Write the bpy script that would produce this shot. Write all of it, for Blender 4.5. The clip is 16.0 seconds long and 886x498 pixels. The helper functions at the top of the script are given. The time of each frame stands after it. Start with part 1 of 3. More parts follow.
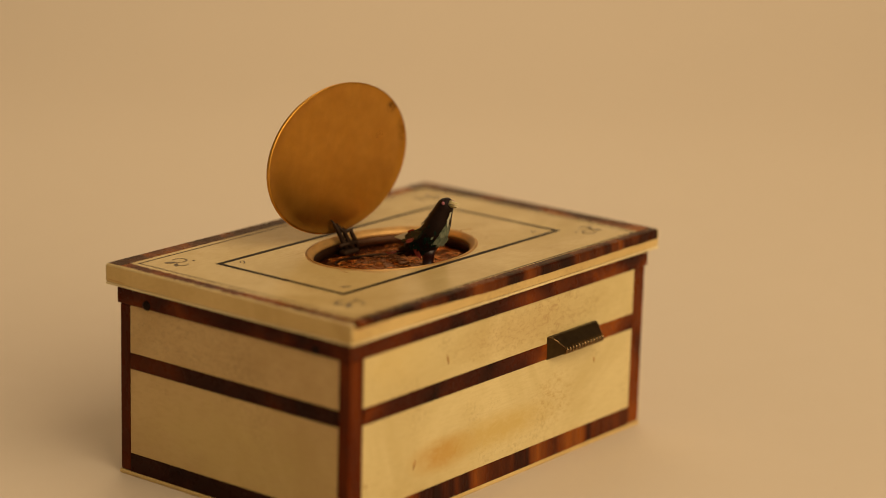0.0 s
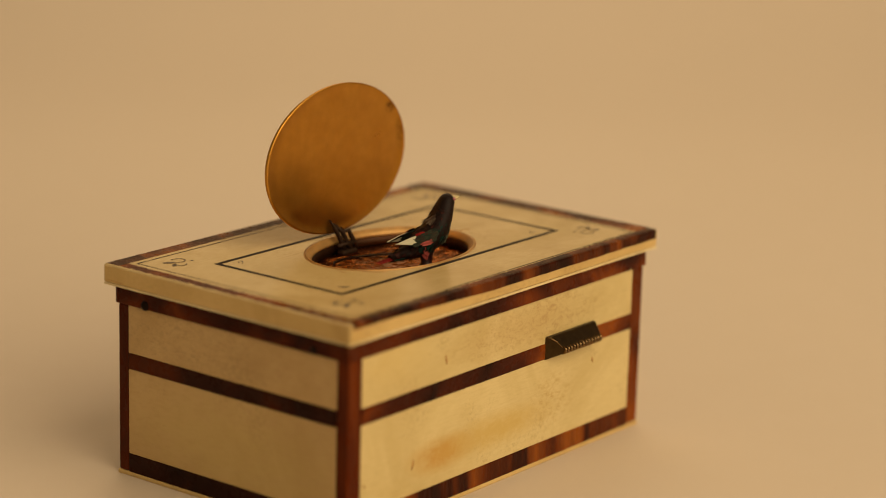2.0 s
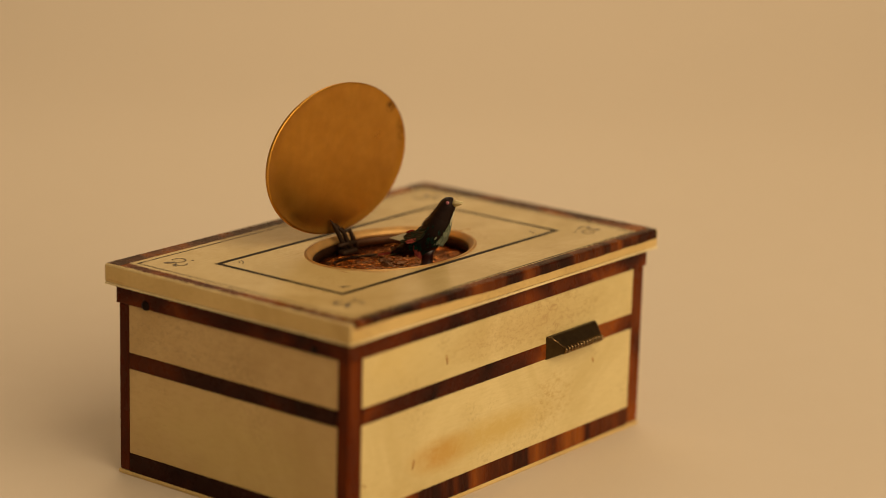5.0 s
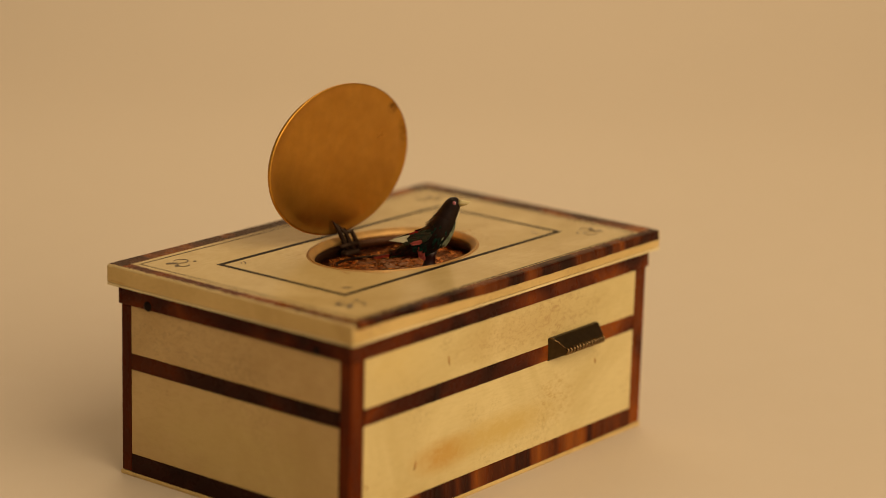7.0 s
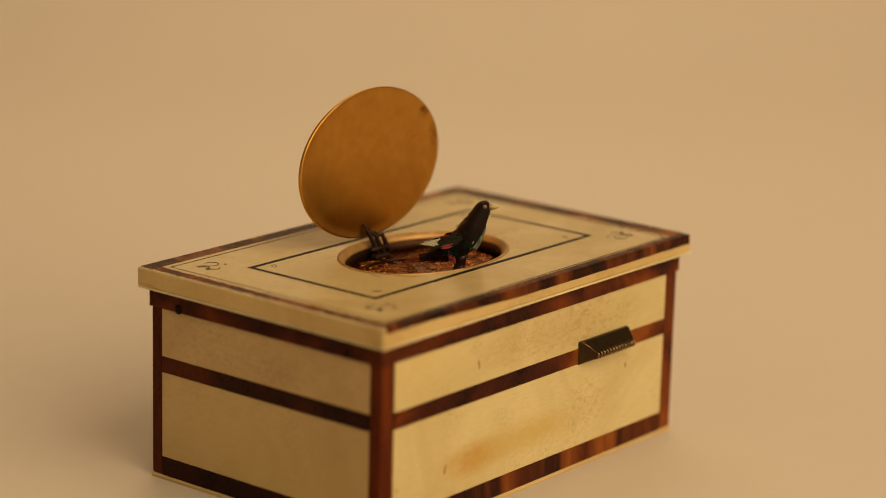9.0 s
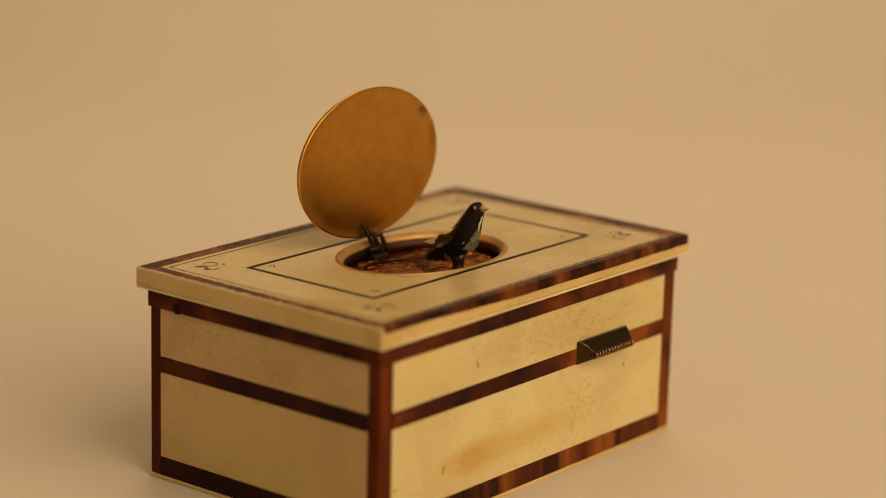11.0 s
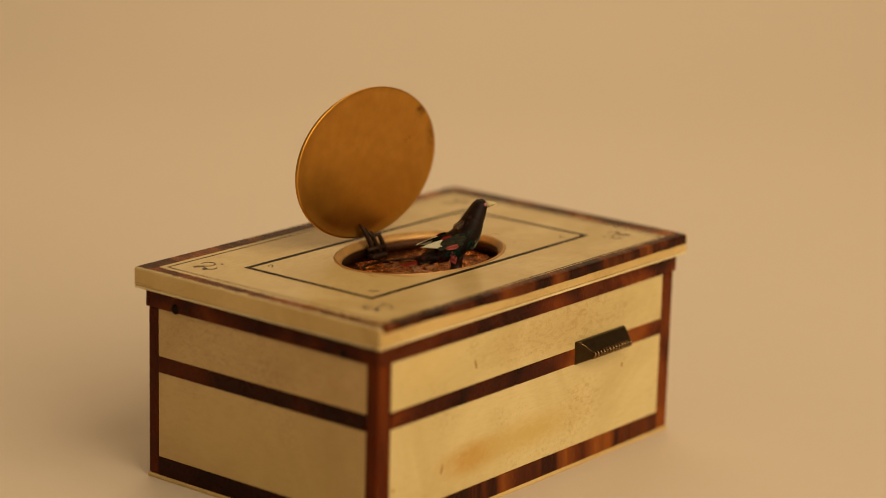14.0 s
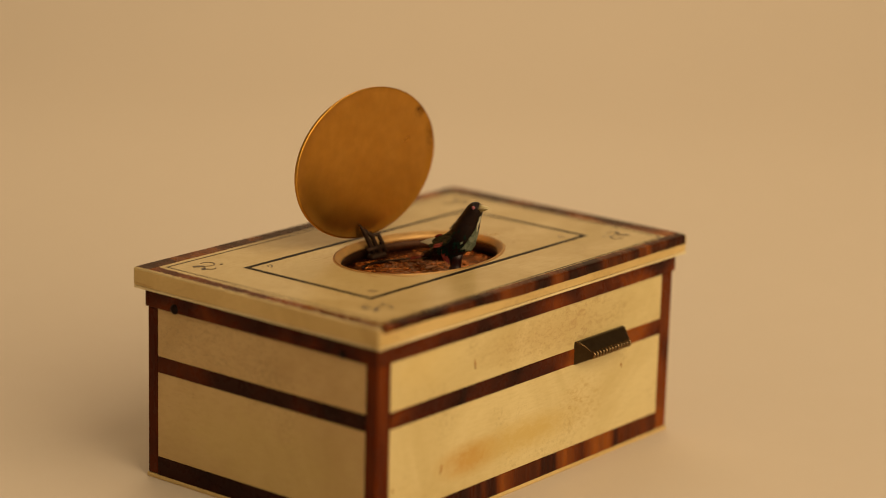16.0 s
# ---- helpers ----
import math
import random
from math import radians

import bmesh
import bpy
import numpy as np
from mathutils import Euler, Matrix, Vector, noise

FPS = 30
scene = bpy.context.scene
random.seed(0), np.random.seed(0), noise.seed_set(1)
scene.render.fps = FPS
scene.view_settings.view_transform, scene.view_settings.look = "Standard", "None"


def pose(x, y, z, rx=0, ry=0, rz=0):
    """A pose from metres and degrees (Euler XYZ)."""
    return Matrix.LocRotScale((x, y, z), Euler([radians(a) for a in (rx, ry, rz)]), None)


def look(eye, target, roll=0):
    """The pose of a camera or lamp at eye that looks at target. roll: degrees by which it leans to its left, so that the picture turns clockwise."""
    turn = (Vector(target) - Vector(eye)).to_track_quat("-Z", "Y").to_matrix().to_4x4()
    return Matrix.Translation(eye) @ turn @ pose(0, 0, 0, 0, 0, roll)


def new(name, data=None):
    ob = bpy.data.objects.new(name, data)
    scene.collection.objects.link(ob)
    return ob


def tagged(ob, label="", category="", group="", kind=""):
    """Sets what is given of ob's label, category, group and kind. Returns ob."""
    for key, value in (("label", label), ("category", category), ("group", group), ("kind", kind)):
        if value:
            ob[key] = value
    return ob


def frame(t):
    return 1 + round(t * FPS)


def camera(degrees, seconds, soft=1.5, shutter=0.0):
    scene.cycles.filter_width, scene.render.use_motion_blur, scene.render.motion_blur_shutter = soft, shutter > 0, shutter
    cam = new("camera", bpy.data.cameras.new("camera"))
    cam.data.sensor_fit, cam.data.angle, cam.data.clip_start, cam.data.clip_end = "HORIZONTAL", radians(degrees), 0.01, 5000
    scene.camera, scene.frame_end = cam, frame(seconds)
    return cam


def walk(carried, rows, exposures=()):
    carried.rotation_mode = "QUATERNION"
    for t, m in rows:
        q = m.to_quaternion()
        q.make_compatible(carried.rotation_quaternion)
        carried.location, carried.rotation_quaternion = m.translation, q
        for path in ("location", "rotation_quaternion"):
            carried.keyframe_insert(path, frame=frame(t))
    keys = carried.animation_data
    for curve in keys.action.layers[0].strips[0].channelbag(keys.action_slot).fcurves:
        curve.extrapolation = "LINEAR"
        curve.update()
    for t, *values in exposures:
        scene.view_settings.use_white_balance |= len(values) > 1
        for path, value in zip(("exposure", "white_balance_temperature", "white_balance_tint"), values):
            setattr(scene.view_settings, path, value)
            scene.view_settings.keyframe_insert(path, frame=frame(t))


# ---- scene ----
cam = camera(20.3, 16.0, soft=0.7, shutter=0.5)
EYE = Vector((-0.34278, -0.28869, 0.17452))


def aim(yaw, pitch, roll):
    y, p = radians(yaw), radians(pitch)
    way = Vector((math.cos(y) * math.cos(p), math.sin(y) * math.cos(p), math.sin(p)))
    return look(EYE, EYE + way, roll)


walk(cam, [
    (0.0, aim(37.939, -14.414, 1.538)), (0.5, aim(37.925, -14.412, 1.534)), (1.0, aim(37.909, -14.412, 1.534)),
    (2.0, aim(37.899, -14.411, 1.54)), (3.0, aim(37.893, -14.413, 1.525)), (4.0, aim(37.899, -14.415, 1.53)),
    (6.5, aim(37.952, -14.4, 1.57)), (7.0, aim(37.967, -14.393, 1.57)), (7.1, aim(37.98, -14.391, 1.57)),
    (7.2, aim(38.05, -14.387, 1.58)), (7.3, aim(38.15, -14.38, 1.59)), (7.4, aim(38.306, -14.37, 1.6)),
    (7.5, aim(38.391, -14.361, 1.6)), (7.7, aim(38.495, -14.347, 1.6)), (8.0, aim(38.597, -14.334, 1.59)),
    (8.5, aim(38.675, -14.328, 1.55)), (9.0, aim(38.696, -14.329, 1.54)), (11.5, aim(38.643, -14.328, 1.54)),
    (12.0, aim(38.63, -14.328, 1.55)), (13.0, aim(38.618, -14.329, 1.54)), (14.5, aim(38.614, -14.328, 1.545)),
    (16.0, aim(38.6, -14.326, 1.553)),
])
cam.data.dof.use_dof = True
cam.data.dof.focus_distance = 0.513
cam.data.dof.aperture_fstop = 7.2

# ---- light ----
world = bpy.data.worlds.new("room")
scene.world = world
world.use_nodes = True
world.node_tree.nodes["Background"].inputs[0].default_value = (1.0, 0.76, 0.46, 1)
world.node_tree.nodes["Background"].inputs[1].default_value = 0.25


def area(name, eye, target, size, power, colour):
    lamp = bpy.data.lights.new(name, "AREA")
    lamp.shape, lamp.size, lamp.energy, lamp.color = "DISK", size, power, colour
    ob = new(name, lamp)
    ob.matrix_world = look(eye, target)
    return ob


area("studio_softbox", (-0.04, -0.95, 0.76), (0.05, 0.03, 0.0), 1.3, 15.5, (1.0, 0.78, 0.48))
# added unseen lamp: pools light behind the box, in place of lens vignetting
area("added_pool_lamp", (0.32, 0.245, 0.45), (0.32, 0.245, 0.0), 0.34, 0.72, (1.0, 0.78, 0.48))

# ---- materials ----


def material(name, rough=0.5, metal=0.0, coat=0.0):
    m = bpy.data.materials.new(name)
    m.use_nodes = True
    b = m.node_tree.nodes["Principled BSDF"]
    b.inputs["Roughness"].default_value, b.inputs["Metallic"].default_value = rough, metal
    b.inputs["Coat Weight"].default_value = coat
    return m, m.node_tree, b


def coords(nt, scale=(1, 1, 1), turn=(0, 0, 0), shift=(0, 0, 0)):
    tc, mp = nt.nodes.new("ShaderNodeTexCoord"), nt.nodes.new("ShaderNodeMapping")
    nt.links.new(tc.outputs["Object"], mp.inputs["Vector"])
    mp.inputs["Scale"].default_value, mp.inputs["Rotation"].default_value = scale, turn
    mp.inputs["Location"].default_value = shift
    return mp.outputs[0]


def noisy(nt, vec, scale, detail=4.0, rough=0.55, distort=0.0):
    n = nt.nodes.new("ShaderNodeTexNoise")
    n.inputs["Scale"].default_value, n.inputs["Detail"].default_value = scale, detail
    n.inputs["Roughness"].default_value, n.inputs["Distortion"].default_value = rough, distort
    nt.links.new(vec, n.inputs["Vector"])
    return n.outputs["Fac"]


def ramp(nt, fac, *stops):
    r = nt.nodes.new("ShaderNodeValToRGB")
    e = r.color_ramp.elements
    while len(e) < len(stops):
        e.new(0.5)
    for s, (at, colour) in zip(e, stops):
        s.position = at
        s.color = (*colour, 1) if len(colour) == 3 else colour
    nt.links.new(fac, r.inputs[0])
    return r.outputs[0]


def mixed(nt, fac, a, b, mode="MIX"):
    x = nt.nodes.new("ShaderNodeMix")
    x.data_type, x.blend_type = "RGBA", mode
    for value, slot in ((fac, 0), (a, 6), (b, 7)):
        if isinstance(value, float):
            x.inputs[slot].default_value = value
        elif isinstance(value, tuple):
            x.inputs[slot].default_value = (*value, 1)
        else:
            nt.links.new(value, x.inputs[slot])
    return x.outputs[2]


def bump(nt, b, height, strength, distance):
    n = nt.nodes.new("ShaderNodeBump")
    n.inputs["Strength"].default_value, n.inputs["Distance"].default_value = strength, distance
    nt.links.new(height, n.inputs["Height"])
    nt.links.new(n.outputs[0], b.inputs["Normal"])


def blot(nt, centre, size):
    """A soft round patch: 1 at its middle, 0 at its rim."""
    inv = tuple(1 / s for s in size)
    mp = coords(nt, inv, shift=tuple(-c * i for c, i in zip(centre, inv)))
    g = nt.nodes.new("ShaderNodeTexGradient")
    g.gradient_type = "SPHERICAL"
    nt.links.new(mp, g.inputs[0])
    return g.outputs["Fac"]


def product(nt, a, b, op="MULTIPLY"):
    m = nt.nodes.new("ShaderNodeMath")
    m.operation = op
    m.use_clamp = True
    for i, x in enumerate((a, b)):
        if isinstance(x, float):
            m.inputs[i].default_value = x
        else:
            nt.links.new(x, m.inputs[i])
    return m.outputs[0]


def ivory(name, base=(0.68, 0.555, 0.30), stains=(), grain=(1, 6, 6), rough=0.38, grime=0.35):
    m, nt, b = material(name, rough)
    fine = noisy(nt, coords(nt, grain), 300, 6, 0.65, 0.3)
    broad = noisy(nt, coords(nt), 34, 5, 0.65, 0.8)
    dark, light = tuple(c * k for c, k in zip(base, (0.84, 0.8, 0.7))), tuple(min(0.85, c * k) for c, k in zip(base, (1.06, 1.07, 1.1)))
    col = ramp(nt, broad, (0.32, dark), (0.62, light))
    col = mixed(nt, ramp(nt, fine, (0.45, (0, 0, 0)), (0.75, (0.4,) * 3)), col, tuple(c * k for c, k in zip(base, (0.75, 0.68, 0.55))))
    speck = product(nt, noisy(nt, coords(nt, (1, 1, 1), shift=(3.1, 0, 0)), 1100, 4, 0.7), ramp(nt, noisy(nt, coords(nt, shift=(0, 7.7, 0)), 60, 3), (0.4, (0.6,) * 3), (0.65, (1.1,) * 3)))
    col = mixed(nt, ramp(nt, speck, (0.5, (0, 0, 0)), (0.66, (grime,) * 3)), col, (0.3, 0.19, 0.07))
    scratch = noisy(nt, coords(nt, (0.25, 1, 5), (0, radians(28), 0)), 420, 2, 0.5, 0.2)
    col = mixed(nt, ramp(nt, scratch, (0.68, (0, 0, 0)), (0.74, (grime,) * 3)), col, (0.36, 0.24, 0.1))
    for centre, size, colour, strength, grainy in stains:
        grains = noisy(nt, coords(nt, (1, 1, 1.6)), grainy, 8, 0.75, 1.0)
        if grainy > 400:
            mask = product(nt, ramp(nt, blot(nt, centre, size), (0.0, (0, 0, 0)), (0.6, (1, 1, 1))), ramp(nt, grains, (0.5, (0, 0, 0)), (0.62, (strength,) * 3)))
        else:
            mask = ramp(nt, product(nt, blot(nt, centre, size), grains), (0.08, (0, 0, 0)), (0.42, (strength,) * 3))
        col = mixed(nt, mask, col, colour)
    nt.links.new(col, b.inputs["Base Color"])
    bump(nt, b, fine, 0.15, 0.0002)
    return m


def tortoise(name, scale, turn=(0, 0, 0), squash=(1, 1, 1), tones=((0.34, (0.012, 0.002, 0.001)), (0.47, (0.05, 0.008, 0.002)), (0.6, (0.13, 0.025, 0.003)), (0.76, (0.28, 0.07, 0.008)))):
    m, nt, b = material(name, 0.3)
    b.inputs["Specular IOR Level"].default_value = 0.08
    vec = coords(nt, squash, turn)
    big = noisy(nt, vec, scale, 2, 0.5, 0.8)
    fine = noisy(nt, vec, scale * 5, 4, 0.6, 0.4)
    col = ramp(nt, big, *tones)
    col = mixed(nt, ramp(nt, fine, (0.4, (0, 0, 0)), (0.75, (0.45,) * 3)), col, (0.02, 0.005, 0.003))
    nt.links.new(col, b.inputs["Base Color"])
    nt.links.new(ramp(nt, fine, (0.3, (0.2,) * 3), (0.8, (0.4,) * 3)), b.inputs["Roughness"])
    return m


def plain(name, colour, rough=0.5, metal=0.0, vary=0.3, scale=300.0, relief=0.1, coat=0.0):
    m, nt, b = material(name, rough, metal, coat)
    n = noisy(nt, coords(nt), scale, 5, 0.6)
    big = noisy(nt, coords(nt), scale * 0.12, 3, 0.5)
    lo, hi = tuple(c * (1 - vary) for c in colour), tuple(min(0.95, c * (1 + vary)) for c in colour)
    col = mixed(nt, 0.5, ramp(nt, n, (0.3, lo), (0.7, hi)), ramp(nt, big, (0.3, lo), (0.7, hi)))
    nt.links.new(col, b.inputs["Base Color"])
    nt.links.new(ramp(nt, n, (0.3, (max(0.02, rough * 0.8),) * 3), (0.7, (min(1, rough * 1.2),) * 3)), b.inputs["Roughness"])
    bump(nt, b, n, relief, 0.0001)
    return m


# end-face ivory: base darker than the front's, shade put into the colour
IVORY_SIDE_SHADED = ivory("ivory_side_shaded", (0.5, 0.335, 0.145), (((0, 0.03, 0.012), (0.02, 0.045, 0.02), (0.5, 0.37, 0.12), 0.5, 70),
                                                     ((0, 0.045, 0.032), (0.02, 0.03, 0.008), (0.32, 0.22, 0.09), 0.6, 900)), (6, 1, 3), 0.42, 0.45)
IVORY_FRONT = ivory("ivory_front", (0.60, 0.475, 0.225), (
    ((0.0295, 0, 0.0112), (0.015, 0.02, 0.0052), (0.47, 0.25, 0.042), 0.9, 260),
    ((0.047, 0, 0.0118), (0.026, 0.02, 0.0055), (0.52, 0.35, 0.09), 0.8, 320),
    ((0.067, 0, 0.0135), (0.010, 0.02, 0.008), (0.42, 0.25, 0.07), 0.75, 700),
    ((0.05, 0, 0.0315), (0.024, 0.02, 0.006), (0.36, 0.22, 0.08), 0.75, 750),
    ((0.067, 0, 0.0325), (0.022, 0.02, 0.007), (0.36, 0.22, 0.08), 0.75, 420),
    ((0.055, 0, 0.032), (0.03, 0.02, 0.007), (0.46, 0.31, 0.12), 0.45, 380),
    ((0.012, 0, 0.036), (0.02, 0.02, 0.012), (0.60, 0.43, 0.15), 0.4, 90)), (1, 3, 7))
IVORY_TOP = ivory("ivory_top", (0.575, 0.43, 0.212), (((0.025, 0.03, 0.0447), (0.02, 0.03, 0.02), (0.5, 0.37, 0.15), 0.4, 120),
                                                   ((0.08, 0.015, 0.0447), (0.03, 0.01, 0.02), (0.46, 0.34, 0.13), 0.4, 160),
                                                   ((0.068, 0.028, 0.0447), (0.012, 0.01, 0.02), (0.36, 0.23, 0.09), 0.6, 1100)), (1, 5, 5), 0.2, 0.25)
IVORY_EDGE = ivory("ivory_edge", (0.58, 0.40, 0.155), (), (1, 4, 8), 0.36)
# lighter ivory for the lid's bead: its bright highlight line put into the colour
IVORY_GLINT = ivory("ivory_glint", (0.70, 0.57, 0.32), (), (1, 4, 8), 0.3, 0.2)
SHELL = tortoise("tortoiseshell", 55)
SHELL_DARK = tortoise("tortoiseshell_dark", 60, (0, 0, 0), (1, 1, 1), ((0.35, (0.010, 0.002, 0.001)), (0.55, (0.03, 0.006, 0.002)), (0.75, (0.08, 0.015, 0.002))))
SHELL_POST = tortoise("tortoiseshell_post", 60, (0, 0, 0), (1, 1, 0.4), ((0.32, (0.022, 0.003, 0.001)), (0.5, (0.085, 0.013, 0.001)), (0.72, (0.22, 0.048, 0.004))))
SHELL_AMBER = tortoise("tortoiseshell_amber", 60, (0, 0, 0), (1, 1, 0.4), ((0.32, (0.07, 0.012, 0.002)), (0.5, (0.19, 0.04, 0.004)), (0.72, (0.34, 0.09, 0.008))))
STREAKS = ((0.36, (0.010, 0.003, 0.002)), (0.46, (0.035, 0.007, 0.003)), (0.53, (0.12, 0.025, 0.004)), (0.68, (0.24, 0.065, 0.009)))
SHELL_LOW = tortoise("tortoiseshell_streaked", 85, (0, radians(8), 0), (1.0, 1.0, 0.1), STREAKS)
SHELL_TOP = tortoise("tortoiseshell_top", 95, (0, 0, radians(25)), (1.0, 0.35, 0.3), ((0.36, (0.014, 0.003, 0.001)), (0.45, (0.04, 0.008, 0.002)), (0.53, (0.11, 0.025, 0.004)), (0.68, (0.23, 0.06, 0.009))))
SHELL_BAND = tortoise("tortoiseshell_banded", 110, (0, 0, radians(20)), (1.0, 0.6, 0.3), ((0.38, (0.028, 0.006, 0.002)), (0.48, (0.07, 0.016, 0.004)), (0.56, (0.17, 0.045, 0.009)), (0.7, (0.28, 0.085, 0.015))))
BLACK = plain("black_horn", (0.012, 0.006, 0.004), 0.35, 0, 0.4, 900)
BLACK.node_tree.nodes["Principled BSDF"].inputs["Specular IOR Level"].default_value = 0.04
GOLD, gold_nt, gold_b = material("worn_gilt_metal", 0.3, 1.0)
gold_wear = noisy(gold_nt, coords(gold_nt), 190, 2, 0.5)
gold_rub = noisy(gold_nt, coords(gold_nt), 420, 2, 0.5)
gold_col = ramp(gold_nt, gold_wear, (0.2, (0.5, 0.228, 0.032)), (0.8, (0.61, 0.30, 0.05)))
gold_nt.links.new(mixed(gold_nt, ramp(gold_nt, gold_rub, (0.3, (0.0,) * 3), (0.8, (0.35,) * 3)), gold_col, (0.38, 0.18, 0.03)), gold_b.inputs["Base Color"])
gold_nt.links.new(ramp(gold_nt, gold_wear, (0.2, (0.26,) * 3), (0.8, (0.36,) * 3)), gold_b.inputs["Roughness"])


def tarnish(mat, spots):
    """Dark worn spots on a metal."""
    nt, b = mat.node_tree, mat.node_tree.nodes["Principled BSDF"]
    col = b.inputs["Base Color"].links[0].from_socket
    for centre, size, strength in spots:
        mask = product(nt, ramp(nt, blot(nt, centre, size), (0.0, (0, 0, 0)), (0.7, (strength,) * 3)), ramp(nt, noisy(nt, coords(nt), 900, 5, 0.7), (0.35, (0.2,) * 3), (0.6, (1,) * 3)))
        col = mixed(nt, mask, col, (0.11, 0.045, 0.01))
    nt.links.new(col, b.inputs["Base Color"])


tarnish(GOLD, (((0.0172, 0.0246, 0), (0.0022, 0.0018, 0.004), 0.9), ((0.0205, 0.0185, 0), (0.002, 0.005, 0.004), 0.5)))
GOLD_RIM = plain("gilt_rim", (0.42, 0.235, 0.075), 0.42, 0.5, 0.3, 500, 0.15)
GRILLE = plain("engraved_gilt", (0.28, 0.094, 0.02), 0.24, 1.0, 0.6, 900, 0.9)
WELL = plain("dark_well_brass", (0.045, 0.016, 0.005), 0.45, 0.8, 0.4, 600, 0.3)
DARK_METAL = plain("tarnished_brass", (0.055, 0.034, 0.015), 0.36, 1.0, 0.35, 900, 0.2)
RIB_METAL = plain("worn_brass_ribs", (0.22, 0.135, 0.06), 0.22, 1.0, 0.3, 900, 0.15)
HINGE = plain("dark_hinge_steel", (0.03, 0.013, 0.005), 0.6, 0.7, 0.4, 900, 0.2)
FLECK = plain("brown_fleck", (0.36, 0.18, 0.045), 0.5)
ENGRAVED = plain("worn_engraving", (0.09, 0.055, 0.025), 0.5, 0, 0.6, 1500)
PAPER = plain("beige_paper", (0.62, 0.513, 0.405), 0.75, 0, 0.015, 60, 0.02)

# ---- building tools ----


def part(name, bm, mat, parent=None, label="", smooth=False):
    me = bpy.data.meshes.new(name)
    bm.normal_update()
    bm.to_mesh(me)
    bm.free()
    me.materials.append(mat)
    if smooth:
        for p in me.polygons:
            p.use_smooth = True
    ob = new(name, me)
    if parent:
        ob.parent = parent
    return tagged(ob, label)


def slab(x0, x1, y0, y1, z0, z1, edge=0.0002, segments=2):
    bm = bmesh.new()
    bmesh.ops.create_cube(bm, size=1)
    for v in bm.verts:
        v.co = Vector(((x0 + x1) / 2 + v.co.x * (x1 - x0), (y0 + y1) / 2 + v.co.y * (y1 - y0), (z0 + z1) / 2 + v.co.z * (z1 - z0)))
    if edge:
        bmesh.ops.bevel(bm, geom=bm.edges[:], offset=edge, segments=segments, affect="EDGES", profile=0.5)
    return bm


def revolve_oval(profile, cx, cy, n=96, closed=False):
    """Oval rings at (a, b, z); one after the other, they are joined to a skin."""
    bm = bmesh.new()
    rings = [[bm.verts.new((cx + a * math.cos(k * math.tau / n), cy + b * math.sin(k * math.tau / n), z)) for k in range(n)] for a, b, z in profile]
    pairs = list(zip(rings, rings[1:])) + ([(rings[-1], rings[0])] if closed else [])
    for r0, r1 in pairs:
        for k in range(n):
            bm.faces.new((r0[k], r0[(k + 1) % n], r1[(k + 1) % n], r1[k]))
    return bm, rings


def pierced_plate(x0, x1, y0, y1, z0, z1, cx, cy, a, b):
    """A rectangular plate with an oval hole."""
    angles = sorted({round(k * math.tau / 96, 6) for k in range(96)} | {round(math.atan2(y - cy, x - cx) % math.tau, 6) for x in (x0, x1) for y in (y0, y1)})
    bm = bmesh.new()
    rows = []
    for t in angles:
        c, s = math.cos(t), math.sin(t)
        far = min(((x1 if c > 0 else x0) - cx) / c if abs(c) > 1e-9 else 9, ((y1 if s > 0 else y0) - cy) / s if abs(s) > 1e-9 else 9)
        near = 1 / math.hypot(c / a, s / b)
        rows.append([bm.verts.new((cx + r * c, cy + r * s, z)) for r, z in ((near, z1), (far, z1), (far, z0), (near, z0))])
    for r0, r1 in zip(rows, rows[1:] + rows[:1]):
        for k in range(4):
            bm.faces.new((r0[k], r0[(k + 1) % 4], r1[(k + 1) % 4], r1[k]))
    bmesh.ops.recalc_face_normals(bm, faces=bm.faces)
    outer = [e for e in bm.edges if all(min(abs(v.co.x - x0), abs(v.co.x - x1), abs(v.co.y - y0), abs(v.co.y - y1)) < 1e-6 for v in e.verts)
             and abs(e.verts[0].co.z - e.verts[1].co.z) < 1e-7]
    bmesh.ops.bevel(bm, geom=outer, offset=0.0004, segments=3, affect="EDGES", profile=0.5)
    return bm


def stroke(points, width, z, thick=0.00006):
    """A flat inlaid line along 2D points, tapered at both ends."""
    bm = bmesh.new()
    rows = []
    n = len(points)
    for i, (x, y) in enumerate(points):
        ax, ay = points[max(0, i - 1)]
        bx, by = points[min(n - 1, i + 1)]
        d = math.hypot(bx - ax, by - ay) or 1
        w = width * (0.35 + 0.65 * math.sin(math.pi * (i + 0.5) / n)) / 2
        nx, ny = -(by - ay) / d * w, (bx - ax) / d * w
        rows.append([bm.verts.new(c) for c in ((x + nx, y + ny, z), (x - nx, y - ny, z), (x - nx, y - ny, z + thick), (x + nx, y + ny, z + thick))])
    for r0, r1 in zip(rows, rows[1:]):
        for k in range(4):
            bm.faces.new((r0[k], r0[(k + 1) % 4], r1[(k + 1) % 4], r1[k]))
    bm.faces.new(rows[0])
    bm.faces.new(rows[-1][::-1])
    bmesh.ops.recalc_face_normals(bm, faces=bm.faces)
    return bm


